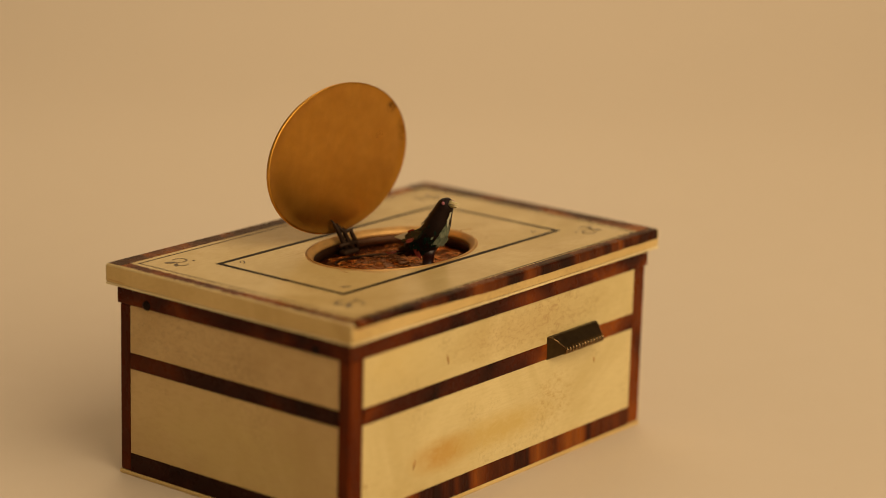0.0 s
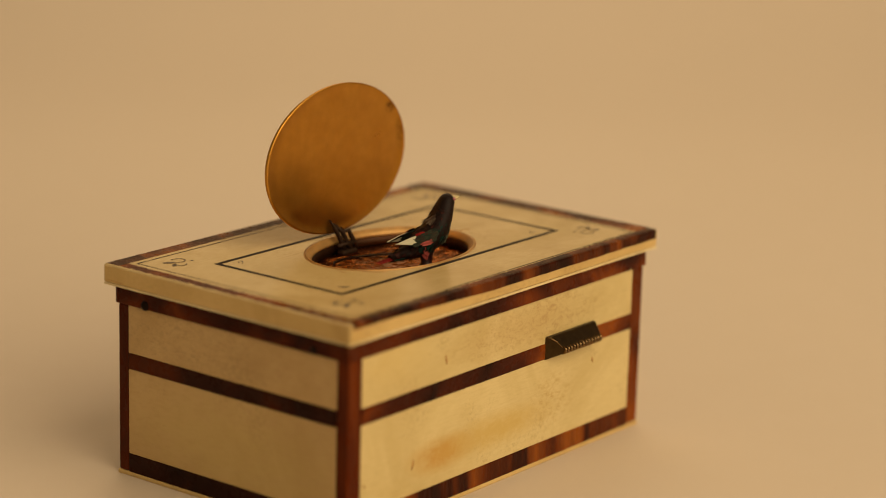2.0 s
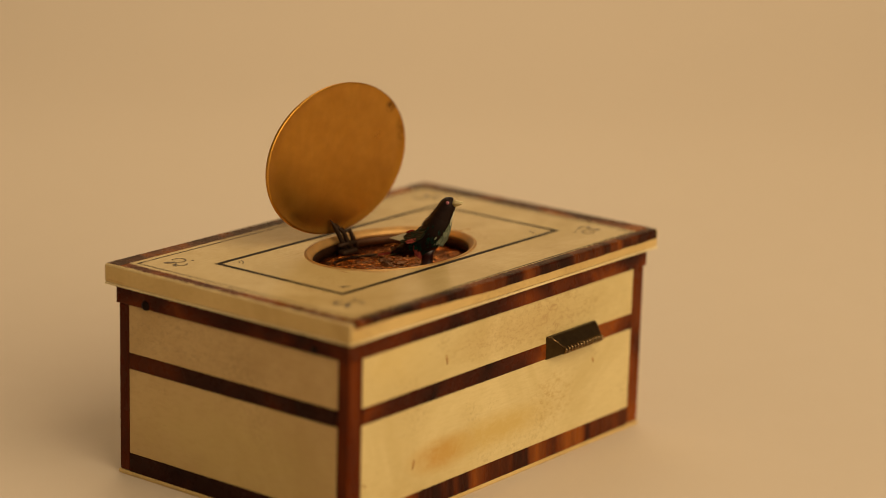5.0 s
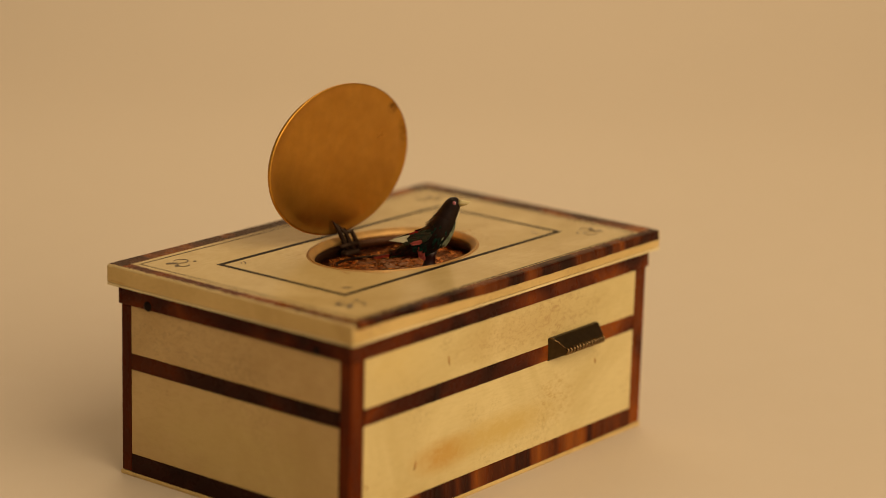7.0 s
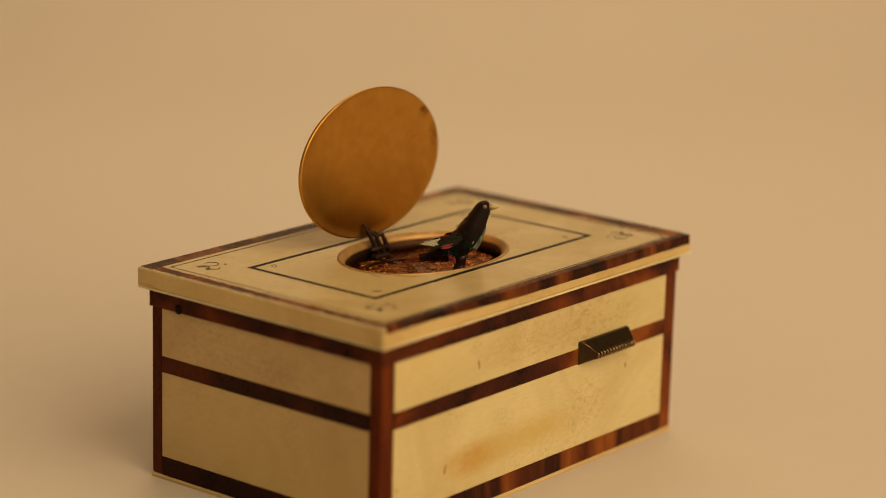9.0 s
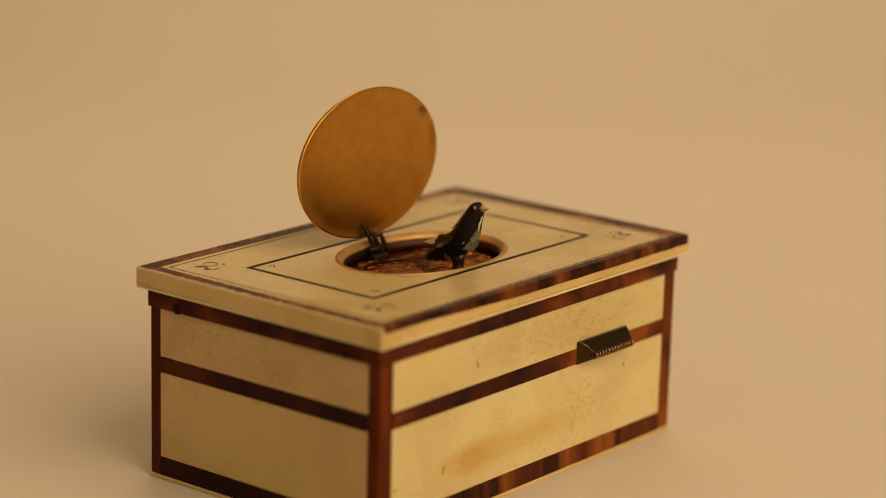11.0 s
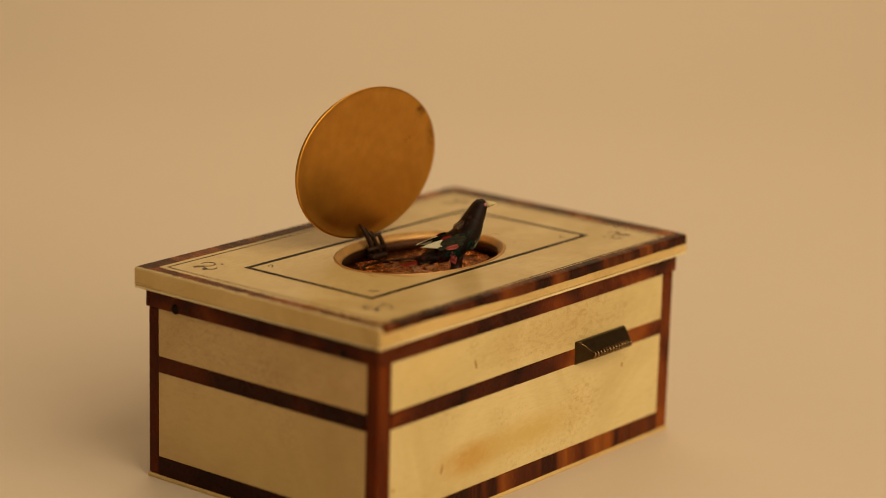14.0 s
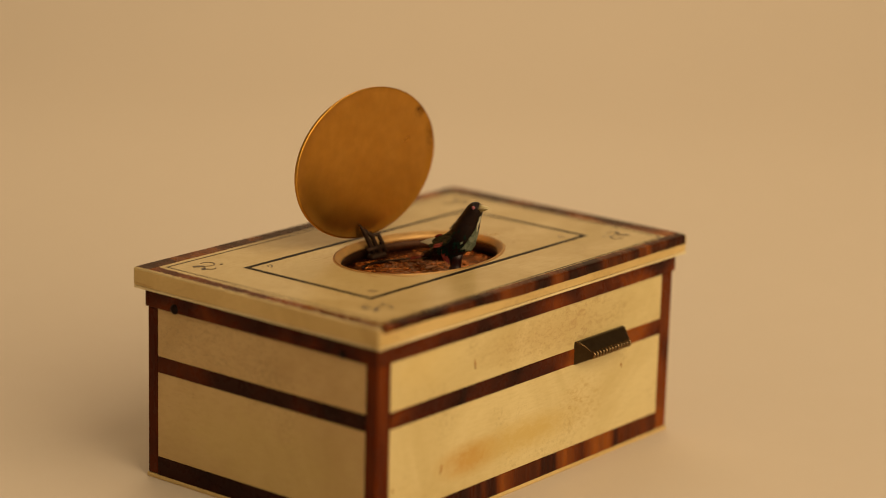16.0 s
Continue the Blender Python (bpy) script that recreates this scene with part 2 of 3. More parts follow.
def tube(points, radius, n=8):
    """A round bar along 3D points; radius a number or one per point."""
    bm = bmesh.new()
    rings = []
    pts = [Vector(p) for p in points]
    for i, p in enumerate(pts):
        d = (pts[min(i + 1, len(pts) - 1)] - pts[max(i - 1, 0)]).normalized()
        side = d.cross(Vector((0.13, 0.98, 0.1))).normalized()
        up = side.cross(d)
        r = radius[i] if isinstance(radius, (list, tuple)) else radius
        rings.append([bm.verts.new(p + r * (math.cos(k * math.tau / n) * side + math.sin(k * math.tau / n) * up)) for k in range(n)])
    for r0, r1 in zip(rings, rings[1:]):
        for k in range(n):
            bm.faces.new((r0[k], r0[(k + 1) % n], r1[(k + 1) % n], r1[k]))
    bm.faces.new(rings[0][::-1])
    bm.faces.new(rings[-1])
    bmesh.ops.recalc_face_normals(bm, faces=bm.faces)
    return bm


# ---- setting: a paper sweep on a table, rising into a wall ----
def make_sweep():
    bm = bmesh.new()
    side = Vector((math.sin(radians(38)), -math.cos(radians(38)), 0))
    back = Vector((math.cos(radians(38)), math.sin(radians(38)), 0))
    profile = [(-1.6, 0), (-0.6, 0), (0.0, 0), (0.4, 0)]
    profile += [(0.4 + 0.5 * math.sin(a), 0.5 * (1 - math.cos(a))) for a in (k * math.pi / 32 for k in range(1, 17))]
    profile += [(0.9, 1.0), (0.9, 2.2)]
    rows = [[bm.verts.new(back * d + side * s + Vector((0.05, 0.03, z))) for s in (-2.0, -1.0, 0, 1.0, 2.0)] for d, z in profile]
    for r0, r1 in zip(rows, rows[1:]):
        for k in range(4):
            bm.faces.new((r0[k], r0[k + 1], r1[k + 1], r1[k]))
    ob = part("backdrop", bm, PAPER, None, "plain beige paper sweep curving up behind the box", True)
    ob.modifiers.new("thickness", "SOLIDIFY").thickness = 0.002
    ob.modifiers["thickness"].offset = -1
    tagged(ob, category="backdrop", kind="structure")


make_sweep()

# ---- the box ----
L, W, H, TOP = 0.1, 0.0617, 0.0407, 0.04467
BX, BY = 0.0041, 0.0029
ZF, ZB, Z0, Z1, ZT = 0.0009, 0.0049, 0.0231, 0.0265, 0.0367
CX, CY, OA, OB = 0.0489, 0.0301, 0.0211, 0.0150
LX0, LX1, LY0, LY1 = -0.00125, L + 0.0028, -0.00125, W + 0.0027
FLOOR = TOP - 0.0034


def make_box():
    box = tagged(new("music_box"), "ivory and tortoiseshell singing-bird box with its oval lid open", "music box")
    part("core", slab(0.0006, L - 0.0006, 0.0006, W - 0.0006, 0.0005, FLOOR - 0.0012, 0), IVORY_EDGE, box)
    part("foot", slab(-0.0002, L + 0.0002, -0.0002, W + 0.0002, 0, ZF, 0.00025), IVORY_EDGE, box, "thin pale ivory base moulding")
    # corner posts
    for x0 in (0, L - BX):
        for y0 in (0, W - BY):
            part("corner_post", slab(x0, x0 + BX, y0, y0 + BY, ZF, ZT, 0.0004, 3), SHELL_AMBER if x0 else SHELL_POST, box, "reddish-brown tortoiseshell corner strip")
    # front and back faces
    for y0, y1 in ((0.0, 0.0008), (W - 0.0008, W)):
        f = -0.00006 if y0 == 0 else 0.00006
        for za, zb, mat, name in ((ZF, ZB, SHELL_LOW, "bottom_strip"), (Z0, Z1, SHELL, "middle_strip"), (ZT, H, SHELL, "top_strip")):
            over, out = (0.0004, 5 * f) if name == "top_strip" else (-BX, f)
            part(name, slab(-over, L + over, y0 + out, y1 + out, za, zb, 0.00012), mat, box, "mottled tortoiseshell strip")
        for za, zb, name in ((ZB, Z0, "lower_panel"), (Z1, ZT, "upper_panel")):
            part(name, slab(BX, L - BX, y0, y1, za, zb, 0.00012), IVORY_FRONT, box, "stained yellowed ivory panel")
    # end faces
    for x0, x1 in ((0.0, 0.0008), (L - 0.0008, L)):
        f = -0.00006 if x0 == 0 else 0.00006
        for za, zb, mat, name in ((ZF, ZB, SHELL_DARK, "bottom_strip"), (Z0, Z1, SHELL_DARK, "middle_strip"), (ZT, H, SHELL, "top_strip")):
            inset, out = (0.00052, 6 * f) if name == "top_strip" else (BY, f)
            part(name, slab(x0 + out, x1 + out, inset, W - inset, za, zb, 0.00012), mat, box, "dark tortoiseshell strip")
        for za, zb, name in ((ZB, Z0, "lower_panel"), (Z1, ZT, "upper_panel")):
            part(name, slab(x0, x1, BY, W - BY, za, zb, 0.00012), IVORY_SIDE_SHADED, box, "speckled yellowed ivory panel, its base colour darkened as shade")
    # small dents and dark flecks in the front panels
    for x, z, dx, dz in ((0.0301, 0.0306, 0.0002, 0.0010), (0.0201, 0.0111, -0.0003, 0.0010), (0.0815, 0.0192, 0.0001, 0.0006), (0.0052, 0.0105, 0.0002, 0.0004)):
        bm = tube([(x - dx, -0.00001, z + dz), (x, -0.00002, z), (x + dx, -0.00001, z - dz)], [0.0001, 0.00022, 0.0001], 6)
        part("fleck", bm, FLECK, box, "small brown fleck in the ivory", True)
    # pins on the end face
    for y, r in ((0.0537, 0.0011), (0.0085, 0.0009)):
        bm = bmesh.new()
        bmesh.ops.create_uvsphere(bm, u_segments=16, v_segments=10, radius=r)
        for v in bm.verts:
            v.co = Vector((v.co.x * 0.7 - 0.0002, v.co.y + y, v.co.z + 0.0375))
        part("pin", bm, BLACK, box, "small dark pin head", True)
    # lid slab
    top = part("top_plate", pierced_plate(LX0, LX1, LY0, LY1, H, TOP, CX, CY, OA - 0.0002, OB - 0.0002), IVORY_TOP, box, "polished yellowed ivory top with an oval opening")
    e = 0.00003
    for x0, x1, y0, y1 in ((LX0 - 0.00008, LX1 + 0.0001, LY0 - 0.0002, LY0 + 0.001), (LX0 - 0.00008, LX1 + 0.0001, LY1 - 0.001, LY1 + 0.0001),
                           (LX0 - 0.00008, LX0 + 0.001, LY0 + 0.001, LY1 - 0.001), (LX1 - 0.001, LX1 + 0.0001, LY0 + 0.001, LY1 - 0.001)):
        part("edge_moulding", slab(x0, x1, y0, y1, H - 0.0004, H + 0.0001, 0.0002, 4), IVORY_GLINT, top, "ivory bead along the lid's lower edge, paler colour as its highlight")
    # border strips, inlaid; the front one is turned over the lid's edge and worn back towards one end
    rng = random.Random(9)
    bm, rows = bmesh.new(), []
    for k in range(41):
        x = -0.0004 + (LX1 - 0.0006 + 0.0004) * k / 40
        low = TOP - 0.0011 - 0.0009 * min(1.0, max(0.0, (x - 0.012) / 0.03)) + rng.uniform(-0.00005, 0.00005)
        rows.append([bm.verts.new((x, y, z)) for y, z in ((0.0007, TOP + e), (LY0 + 0.0004, TOP + e), (LY0 - 0.00005, TOP - 0.00006), (LY0 - 0.0002, TOP - 0.0004),
                                                        (LY0 - 0.0002, low), (LY0 + 0.0006, low), (0.0007, TOP - 0.0005))])
    for r0, r1 in zip(rows, rows[1:]):
        for k in range(7):
            bm.faces.new((r0[k], r0[(k + 1) % 7], r1[(k + 1) % 7], r1[k]))
    bm.faces.new(rows[0])
    bm.faces.new(rows[-1][::-1])
    bmesh.ops.recalc_face_normals(bm, faces=bm.faces)
    part("border_strip", bm, SHELL_TOP, top, "banded tortoiseshell strip turned over the lid's edge")
    for x0, x1, y0, y1 in ((LX0 + 0.0004, LX1 - 0.0004, LY1 - 0.0037, LY1 - 0.0002), (LX1 - 0.0052, LX1 - 0.0002, 0.0008, LY1 - 0.0037)):
        part("border_strip", slab(x0, x1, y0, y1, TOP - 0.0006, TOP + e, 0.00002, 1), SHELL_BAND, top, "mottled tortoiseshell border strip")
    for x0, x1, y0, y1 in ((LX0 + 0.0003, LX1 - 0.0003, LY0 - 0.0001, LY0 + 0.0004), (LX0 - 0.0001, LX0 + 0.0004, LY0 + 0.0004, LY1 - 0.0003)):
        part("edge_facing", slab(x0, x1, y0, y1, H + 0.0003, TOP - 0.0004, 0.00008), IVORY_EDGE, top, "ochre-stained ivory edge of the lid")
    # the worn end strip, with a ragged edge
    bm, rows = bmesh.new(), []
    for k in range(61):
        y = 0.0008 + (LY1 - 0.0038 - 0.0008) * k / 60
        x0 = LX0 + 0.0003 + max(0.0, rng.gauss(0.0001, 0.00018)) + 0.0004 * max(0.0, 0.35 - k / 60)
        x1 = 0.0016 + rng.uniform(-0.00016, 0.00016) + 0.0006 * max(0.0, k / 60 - 0.6)
        rows.append([bm.verts.new(c) for c in ((x0, y, TOP - 0.0004), (x1, y, TOP - 0.0004), (x1, y, TOP + e), (x0, y, TOP + e))])
    for r0, r1 in zip(rows, rows[1:]):
        for k in range(4):
            bm.faces.new((r0[k], r0[(k + 1) % 4], r1[(k + 1) % 4], r1[k]))
    bm.faces.new(rows[0])
    bm.faces.new(rows[-1][::-1])
    bmesh.ops.recalc_face_normals(bm, faces=bm.faces)
    part("border_strip", bm, SHELL_POST, top, "worn and chipped tortoiseshell strip")
    # thin black line inside the border
    lx0, lx1, ly0, ly1 = LX0 + 0.0042, LX1 - 0.0062, 0.0011, LY1 - 0.0050
    w = 0.0003
    for x0, x1, y0, y1 in ((lx0, lx1, ly0, ly0 + w), (lx0, lx1, ly1 - w, ly1), (lx0, lx0 + w, ly0 + w, ly1 - w), (lx1 - w, lx1, ly0 + w, ly1 - w)):
        part("fine_line", slab(x0, x1, y0, y1, TOP - 0.0004, TOP + e, 0), BLACK, top, "fine black inlaid line")
    # black rectangle round the opening
    rx0, rx1, ry0, ry1, w = 0.0136, 0.0863, 0.0134, 0.0479, 0.0011
    for x0, x1, y0, y1 in ((rx0, rx1, ry0, ry0 + w), (rx0, rx1, ry1 - w, ry1), (rx0, rx0 + w, ry0 + w, ry1 - w), (rx1 - w, rx1, ry0 + w, ry1 - w)):
        part("black_line", slab(x0, x1, y0, y1, TOP - 0.0004, TOP + e, 0), BLACK, top, "black inlaid line")
    # curled ornaments at the corners
    for cx, cy in ((0.0097, 0.054), (0.0905, 0.0092), (0.0103, 0.0089), (0.0901, 0.0539)):
        sx, sy = (1 if cx < 0.05 else -1), (1 if cy < 0.03 else -1)
        z = TOP + 0.00001
        curl = [(cx + sx * (0.0007 + 0.0017 * math.cos(a)), cy + sy * (-0.0010 + 0.0014 * math.sin(a))) for a in (k * 0.42 - 1.9 for k in range(12))]
        part("ornament", stroke(curl, 0.0003, z), ENGRAVED, top, "small black engraved curl")
        curl = [(cx + sx * (-0.0009 + 0.0013 * math.cos(a)), cy + sy * (0.0014 + 0.0012 * math.sin(a))) for a in (k * 0.42 + 0.4 for k in range(11))]
        part("ornament", stroke(curl, 0.0003, z), ENGRAVED, top, "small black engraved curl")
        leaf = [(cx + sx * (-0.0008 - 0.0004 * k), cy + sy * (-0.0004 - 0.00025 * k)) for k in range(6)]
        part("ornament", stroke(leaf, 0.0012, z), ENGRAVED, top, "small black engraved leaf")
        leaf = [(cx + sx * (-0.0018 - 0.0003 * k), cy + sy * (0.0005 + 0.0003 * k)) for k in range(5)]
        part("ornament", stroke(leaf, 0.0010, z), ENGRAVED, top, "small black engraved leaf")
        dot = [(cx + sx * (0.0025 + 0.0002 * k), cy + sy * (0.0012 - 0.0001 * k)) for k in range(4)]
        part("ornament", stroke(dot, 0.0006, z), ENGRAVED, top, "small black engraved dot")
    for cx, cy in ((0.0187, 0.0445), (0.081, 0.0175), (0.0187, 0.0175), (0.081, 0.0445)):
        sx, sy = (1 if cx < 0.05 else -1), (1 if cy < 0.03 else -1)
        for r in (0.0009, 0.0017):
            arc = [(cx + sx * (r * math.cos(a) - 0.0012), cy + sy * (r * math.sin(a) - 0.0012)) for a in (k * 0.16 for k in range(10))]
            part("ornament", stroke(arc, 0.0002, TOP + 0.00001), ENGRAVED, top, "small thin engraved arc")
    part("crack", tube([(LX0 - 0.00012, LY1 - 0.0008 - 0.0011 * k, H + 0.0008 - 0.00004 * k) for k in range(5)], 0.00005, 5), FLECK, top, "fine brown crack in the lid's edge")
    # hair cracks in the ivory round the opening
    for pts in (((0.0705, 0.0292), (0.0716, 0.0287), (0.0724, 0.0288), (0.0735, 0.0282)), ((0.0712, 0.0301), (0.0719, 0.0306), (0.0722, 0.0313)),
                ((0.0300, 0.0222), (0.0309, 0.0206), (0.0323, 0.0192), (0.0336, 0.0183)), ((0.0276, 0.0262), (0.0270, 0.0250), (0.0271, 0.0238))):
        part("crack", stroke(list(pts), 0.00016, TOP + 0.00001), FLECK, top, "fine brown crack in the ivory")
    # oval rim, well and pierced floor
    bm, _ = revolve_oval([(OA + 0.0002, OB + 0.0002, TOP - 0.0004), (OA + 0.0002, OB + 0.0002, TOP + 0.00012), (OA - 0.0001, OB - 0.0001, TOP + 0.00022),
                          (OA - 0.0003, OB - 0.0003, TOP + 0.00005), (OA - 0.0005, OB - 0.0005, TOP - 0.0001), (OA - 0.0011, OB - 0.0011, TOP - 0.0007),
                          (OA - 0.0013, OB - 0.0013, TOP - 0.0011), (OA - 0.0011, OB - 0.0011, TOP - 0.0014), (OA - 0.0002, OB - 0.0002, TOP - 0.0014)], CX, CY, 96, True)
    bmesh.ops.recalc_face_normals(bm, faces=bm.faces)
    part("oval_rim", bm, GOLD_RIM, box, "gilt oval rim of the opening", True)
    bm, _ = revolve_oval([(OA + 0.0002, OB + 0.0002, TOP - 0.0003), (OA + 0.0002, OB + 0.0002, TOP + e), (OA + 0.00048, OB + 0.00048, TOP + e), (OA + 0.00048, OB + 0.00048, TOP - 0.0003)], CX, CY, 96, True)
    bmesh.ops.recalc_face_normals(bm, faces=bm.faces)
    part("groove", bm, FLECK, top, "brown groove round the opening", True)
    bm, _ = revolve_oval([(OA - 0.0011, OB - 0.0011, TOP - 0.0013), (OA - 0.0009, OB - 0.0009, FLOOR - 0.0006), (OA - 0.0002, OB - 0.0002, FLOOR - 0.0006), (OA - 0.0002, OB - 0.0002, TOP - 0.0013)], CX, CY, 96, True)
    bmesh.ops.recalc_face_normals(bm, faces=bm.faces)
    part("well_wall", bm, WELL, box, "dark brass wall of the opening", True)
    bm, rings = revolve_oval([(OA - 0.0013, OB - 0.0013, FLOOR - 0.0012), (OA - 0.0013, OB - 0.0013, FLOOR)], CX, CY)
    bm.faces.new(rings[1])
    bm.faces.new(rings[0][::-1])
    floor_plate = part("grille", bm, GRILLE, box, "engraved gilt floor of the bird's opening")
    rng = random.Random(4)
    bm = bmesh.new()
    for k in range(300):
        a, r = rng.uniform(0, math.tau), math.sqrt(rng.random()) * 0.93
        x, y = CX + (OA - 0.002) * r * math.cos(a), CY + (OB - 0.002) * r * math.sin(a)
        t0, rad, span = rng.uniform(0, math.tau), rng.uniform(0.0008, 0.0030), rng.uniform(1.0, 3.6)
        pts = [(x + rad * math.cos(t0 + span * i / 7), y + rad * math.sin(t0 + span * i / 7)) for i in range(8)]
        pts = [p for p in pts if ((p[0] - CX) / (OA - 0.0015)) ** 2 + ((p[1] - CY) / (OB - 0.0015)) ** 2 < 1]
        if len(pts) < 4:
            continue
        t = tube([(px, py, FLOOR) for px, py in pts], [0.00004 + 0.00012 * math.sin(math.pi * (i + 0.5) / len(pts)) for i in range(len(pts))], 6)
        me = bpy.data.meshes.new("scroll")
        t.to_mesh(me)
        t.free()
        bm.from_mesh(me)
        bpy.data.meshes.remove(me)
    tagged(part("scrollwork", bm, GRILLE, floor_plate, "raised gilt scrollwork", True), kind="stuff")
    slot = [(0.0388 + 0.0207 * k / 15, 0.0372 - 0.0062 * (k / 15) ** 1.2 + 0.003 * math.sin(math.pi * (k / 15) ** 0.7)) for k in range(16)]
    part("slot", stroke(slot, 0.0009, FLOOR + 0.0003, 0.0002), BLACK, floor_plate, "dark curved slot in the floor")
    # the open oval lid
    make_oval_lid(box)
    make_clasp(box)
    return box


def make_oval_lid(box):
    la, lb, n = 0.0221, 0.01607, 72
    prof = [(0.0, 0.0), (0.5, -0.00003), (0.85, -0.0001), (0.965, -0.00016), (0.975, -0.0001), (0.992, -0.0001), (1.0, -0.0002), (1.0, -0.0006), (0.98, -0.0011), (0.7, -0.0019), (0.35, -0.0023), (0.0, -0.0024)]
    bm = bmesh.new()
    rings = []
    for s, h in prof:
        if s == 0:
            rings.append([bm.verts.new((0, lb, h))])
        else:
            rings.append([bm.verts.new((la * s * math.cos(k * math.tau / n), lb + lb * s * math.sin(k * math.tau / n), h)) for k in range(n)])
    for r0, r1 in zip(rings, rings[1:]):
        for k in range(n):
            a, b = [r0[k % len(r0)], r0[(k + 1) % len(r0)]], [r1[(k + 1) % len(r1)], r1[k % len(r1)]]
            loop = list(dict.fromkeys(a + b))
            bm.faces.new(loop)
    bmesh.ops.recalc_face_normals(bm, faces=bm.faces)
    m = pose(0.0478, 0.0441, 0.06197, 0, 0, -0.8) @ pose(0, 0, 0, 90) @ pose(0, 0, 0, 0, 0, 1.9) @ pose(0, -lb, 0)
    lid = part("oval_lid", bm, GOLD, box, "open oval lid with worn gilt inside", True)
    lid.matrix_local = m
    # hinge
    for x, lean in ((-0.0022, 0.0), (-0.0006, 0.35), (0.0014, 0.75)):
        bm = tube([(x + 0.0018, -0.0040, 0.0022), (x + 0.0012, -0.0018, 0.0016), (x + 0.0004, 0.0002, 0.0012), (x - 0.0004, 0.0020 - lean * MM1, 0.0008), (x - 0.0009, 0.0032 - lean * MM1, 0.0001)],
                  [0.0005, 0.00055, 0.0005, 0.0004, 0.00015])
        part("hinge_prong", bm, HINGE, lid, "dark steel hinge prong", True)
    part("hinge_block", slab(0.0462, 0.0512, 0.0408, 0.0430, FLOOR, TOP - 0.0022, 0.0007, 3), HINGE, box, "dark steel hinge block")
    part("hinge_pin", tube([(0.0458, 0.0422, TOP - 0.0012), (0.0512, 0.0422, TOP - 0.0012)], 0.0005), HINGE, box, "dark hinge pin", True)


MM1 = 0.003


def make_clasp(box):
    x0, x1 = 0.0638, 0.0816
    # hipped wedge: a long slope down to a ribbed lip, the ends drawn in towards it
    prof = [(0.0, 0.0280), (-0.0007, 0.0280), (-0.0028, 0.0257), (-0.0031, 0.0251), (-0.0027, 0.0243), (0.0, 0.0229)]
    bm, ends = bmesh.new(), []
    for base, draw, k in ((x0, 0.95, 0.94), (x0 + 0.0003, 0.95, 1.0), (x1 - 0.0003, -0.4, 1.0), (x1, -0.4, 0.94)):
        ends.append([bm.verts.new((base - y * draw, y * k, (z - 0.0255) * k + 0.0255)) for y, z in prof])
    for a, b in zip(ends, ends[1:]):
        for k in range(len(prof)):
            bm.faces.new((a[k], a[(k + 1) % 6], b[(k + 1) % 6], b[k]))
    bm.faces.new(ends[0])
    bm.faces.new(ends[-1][::-1])
    bmesh.ops.recalc_face_normals(bm, faces=bm.faces)
    clasp = part("slide_catch", bm, DARK_METAL, box, "tarnished brass slide catch with a ribbed lip")
    n = 13
    for k in range(n):
        x = x0 + 0.0032 + k * (x1 - x0 - 0.0048) / (n - 1)
        part("rib", tube([(x, -0.0026, 0.0258), (x, -0.0031, 0.0253), (x, -0.0030, 0.0246), (x, -0.0023, 0.0241)], [0.00015, 0.00034, 0.00034, 0.0002], 7), RIB_METAL, clasp, smooth=True)
    # lighter bar laid along the edge to draw its highlight
    part("rib", tube([(x0 + 0.0004, -0.0003, 0.0280), (x0 + 0.0016, -0.0016, 0.0271), (x0 + 0.0029, -0.0029, 0.0255)], 0.00014, 6), RIB_METAL, clasp, "thin bright bar as the highlight on the catch's edge", True)


make_box()

# ---- the bird ----
MM = 0.001


def feathered(name, colours, rough=0.35, metal=0.35, spread=0.5):
    """Plumage: every little feather takes its own tone."""
    m, nt, b = material(name, rough, metal)
    b.inputs["Specular IOR Level"].default_value = 0.07
    geo = nt.nodes.new("ShaderNodeNewGeometry")
    n = len(colours)
    col = ramp(nt, geo.outputs["Random Per Island"], *[(i / max(1, n - 1), c) for i, c in enumerate(colours)])
    streak = noisy(nt, coords(nt, (1, 1, 1)), 2600, 4, 0.65)
    col = mixed(nt, ramp(nt, streak, (0.35, (spread,) * 3), (0.65, (0, 0, 0))), col, tuple(c * 0.35 for c in colours[0]))
    nt.links.new(col, b.inputs["Base Color"])
    bump(nt, b, streak, 0.4, 0.0001)
    return m


DOWN = plain("dark_down", (0.010, 0.004, 0.003), 0.5, 0, 0.5, 1500, 0.4)
DOWN.node_tree.nodes["Principled BSDF"].inputs["Specular IOR Level"].default_value = 0.12
DARK = feathered("dark_plumage", [(0.006, 0.002, 0.002), (0.022, 0.005, 0.003), (0.006, 0.005, 0.004), (0.032, 0.006, 0.004), (0.048, 0.012, 0.008)], 0.45, 0.0)
GREEN = feathered("green_plumage", [(0.004, 0.012, 0.009), (0.006, 0.032, 0.022), (0.007, 0.016, 0.014), (0.016, 0.009, 0.007), (0.009, 0.05, 0.034)], 0.38, 0.25)
PALE = feathered("pale_bib", [(0.11, 0.13, 0.085), (0.2, 0.21, 0.14), (0.05, 0.065, 0.045)], 0.5, 0.0, 0.3)
CREAM = feathered("cream_feather", [(0.5, 0.47, 0.33), (0.6, 0.55, 0.4)], 0.55, 0.0, 0.25)
RED = feathered("red_feather", [(0.12, 0.005, 0.005), (0.22, 0.01, 0.009), (0.07, 0.003, 0.003)], 0.5, 0.0, 0.4)
PINK = feathered("pink_feather", [(0.22, 0.035, 0.03), (0.36, 0.085, 0.07), (0.14, 0.014, 0.014)], 0.5, 0.0, 0.4)
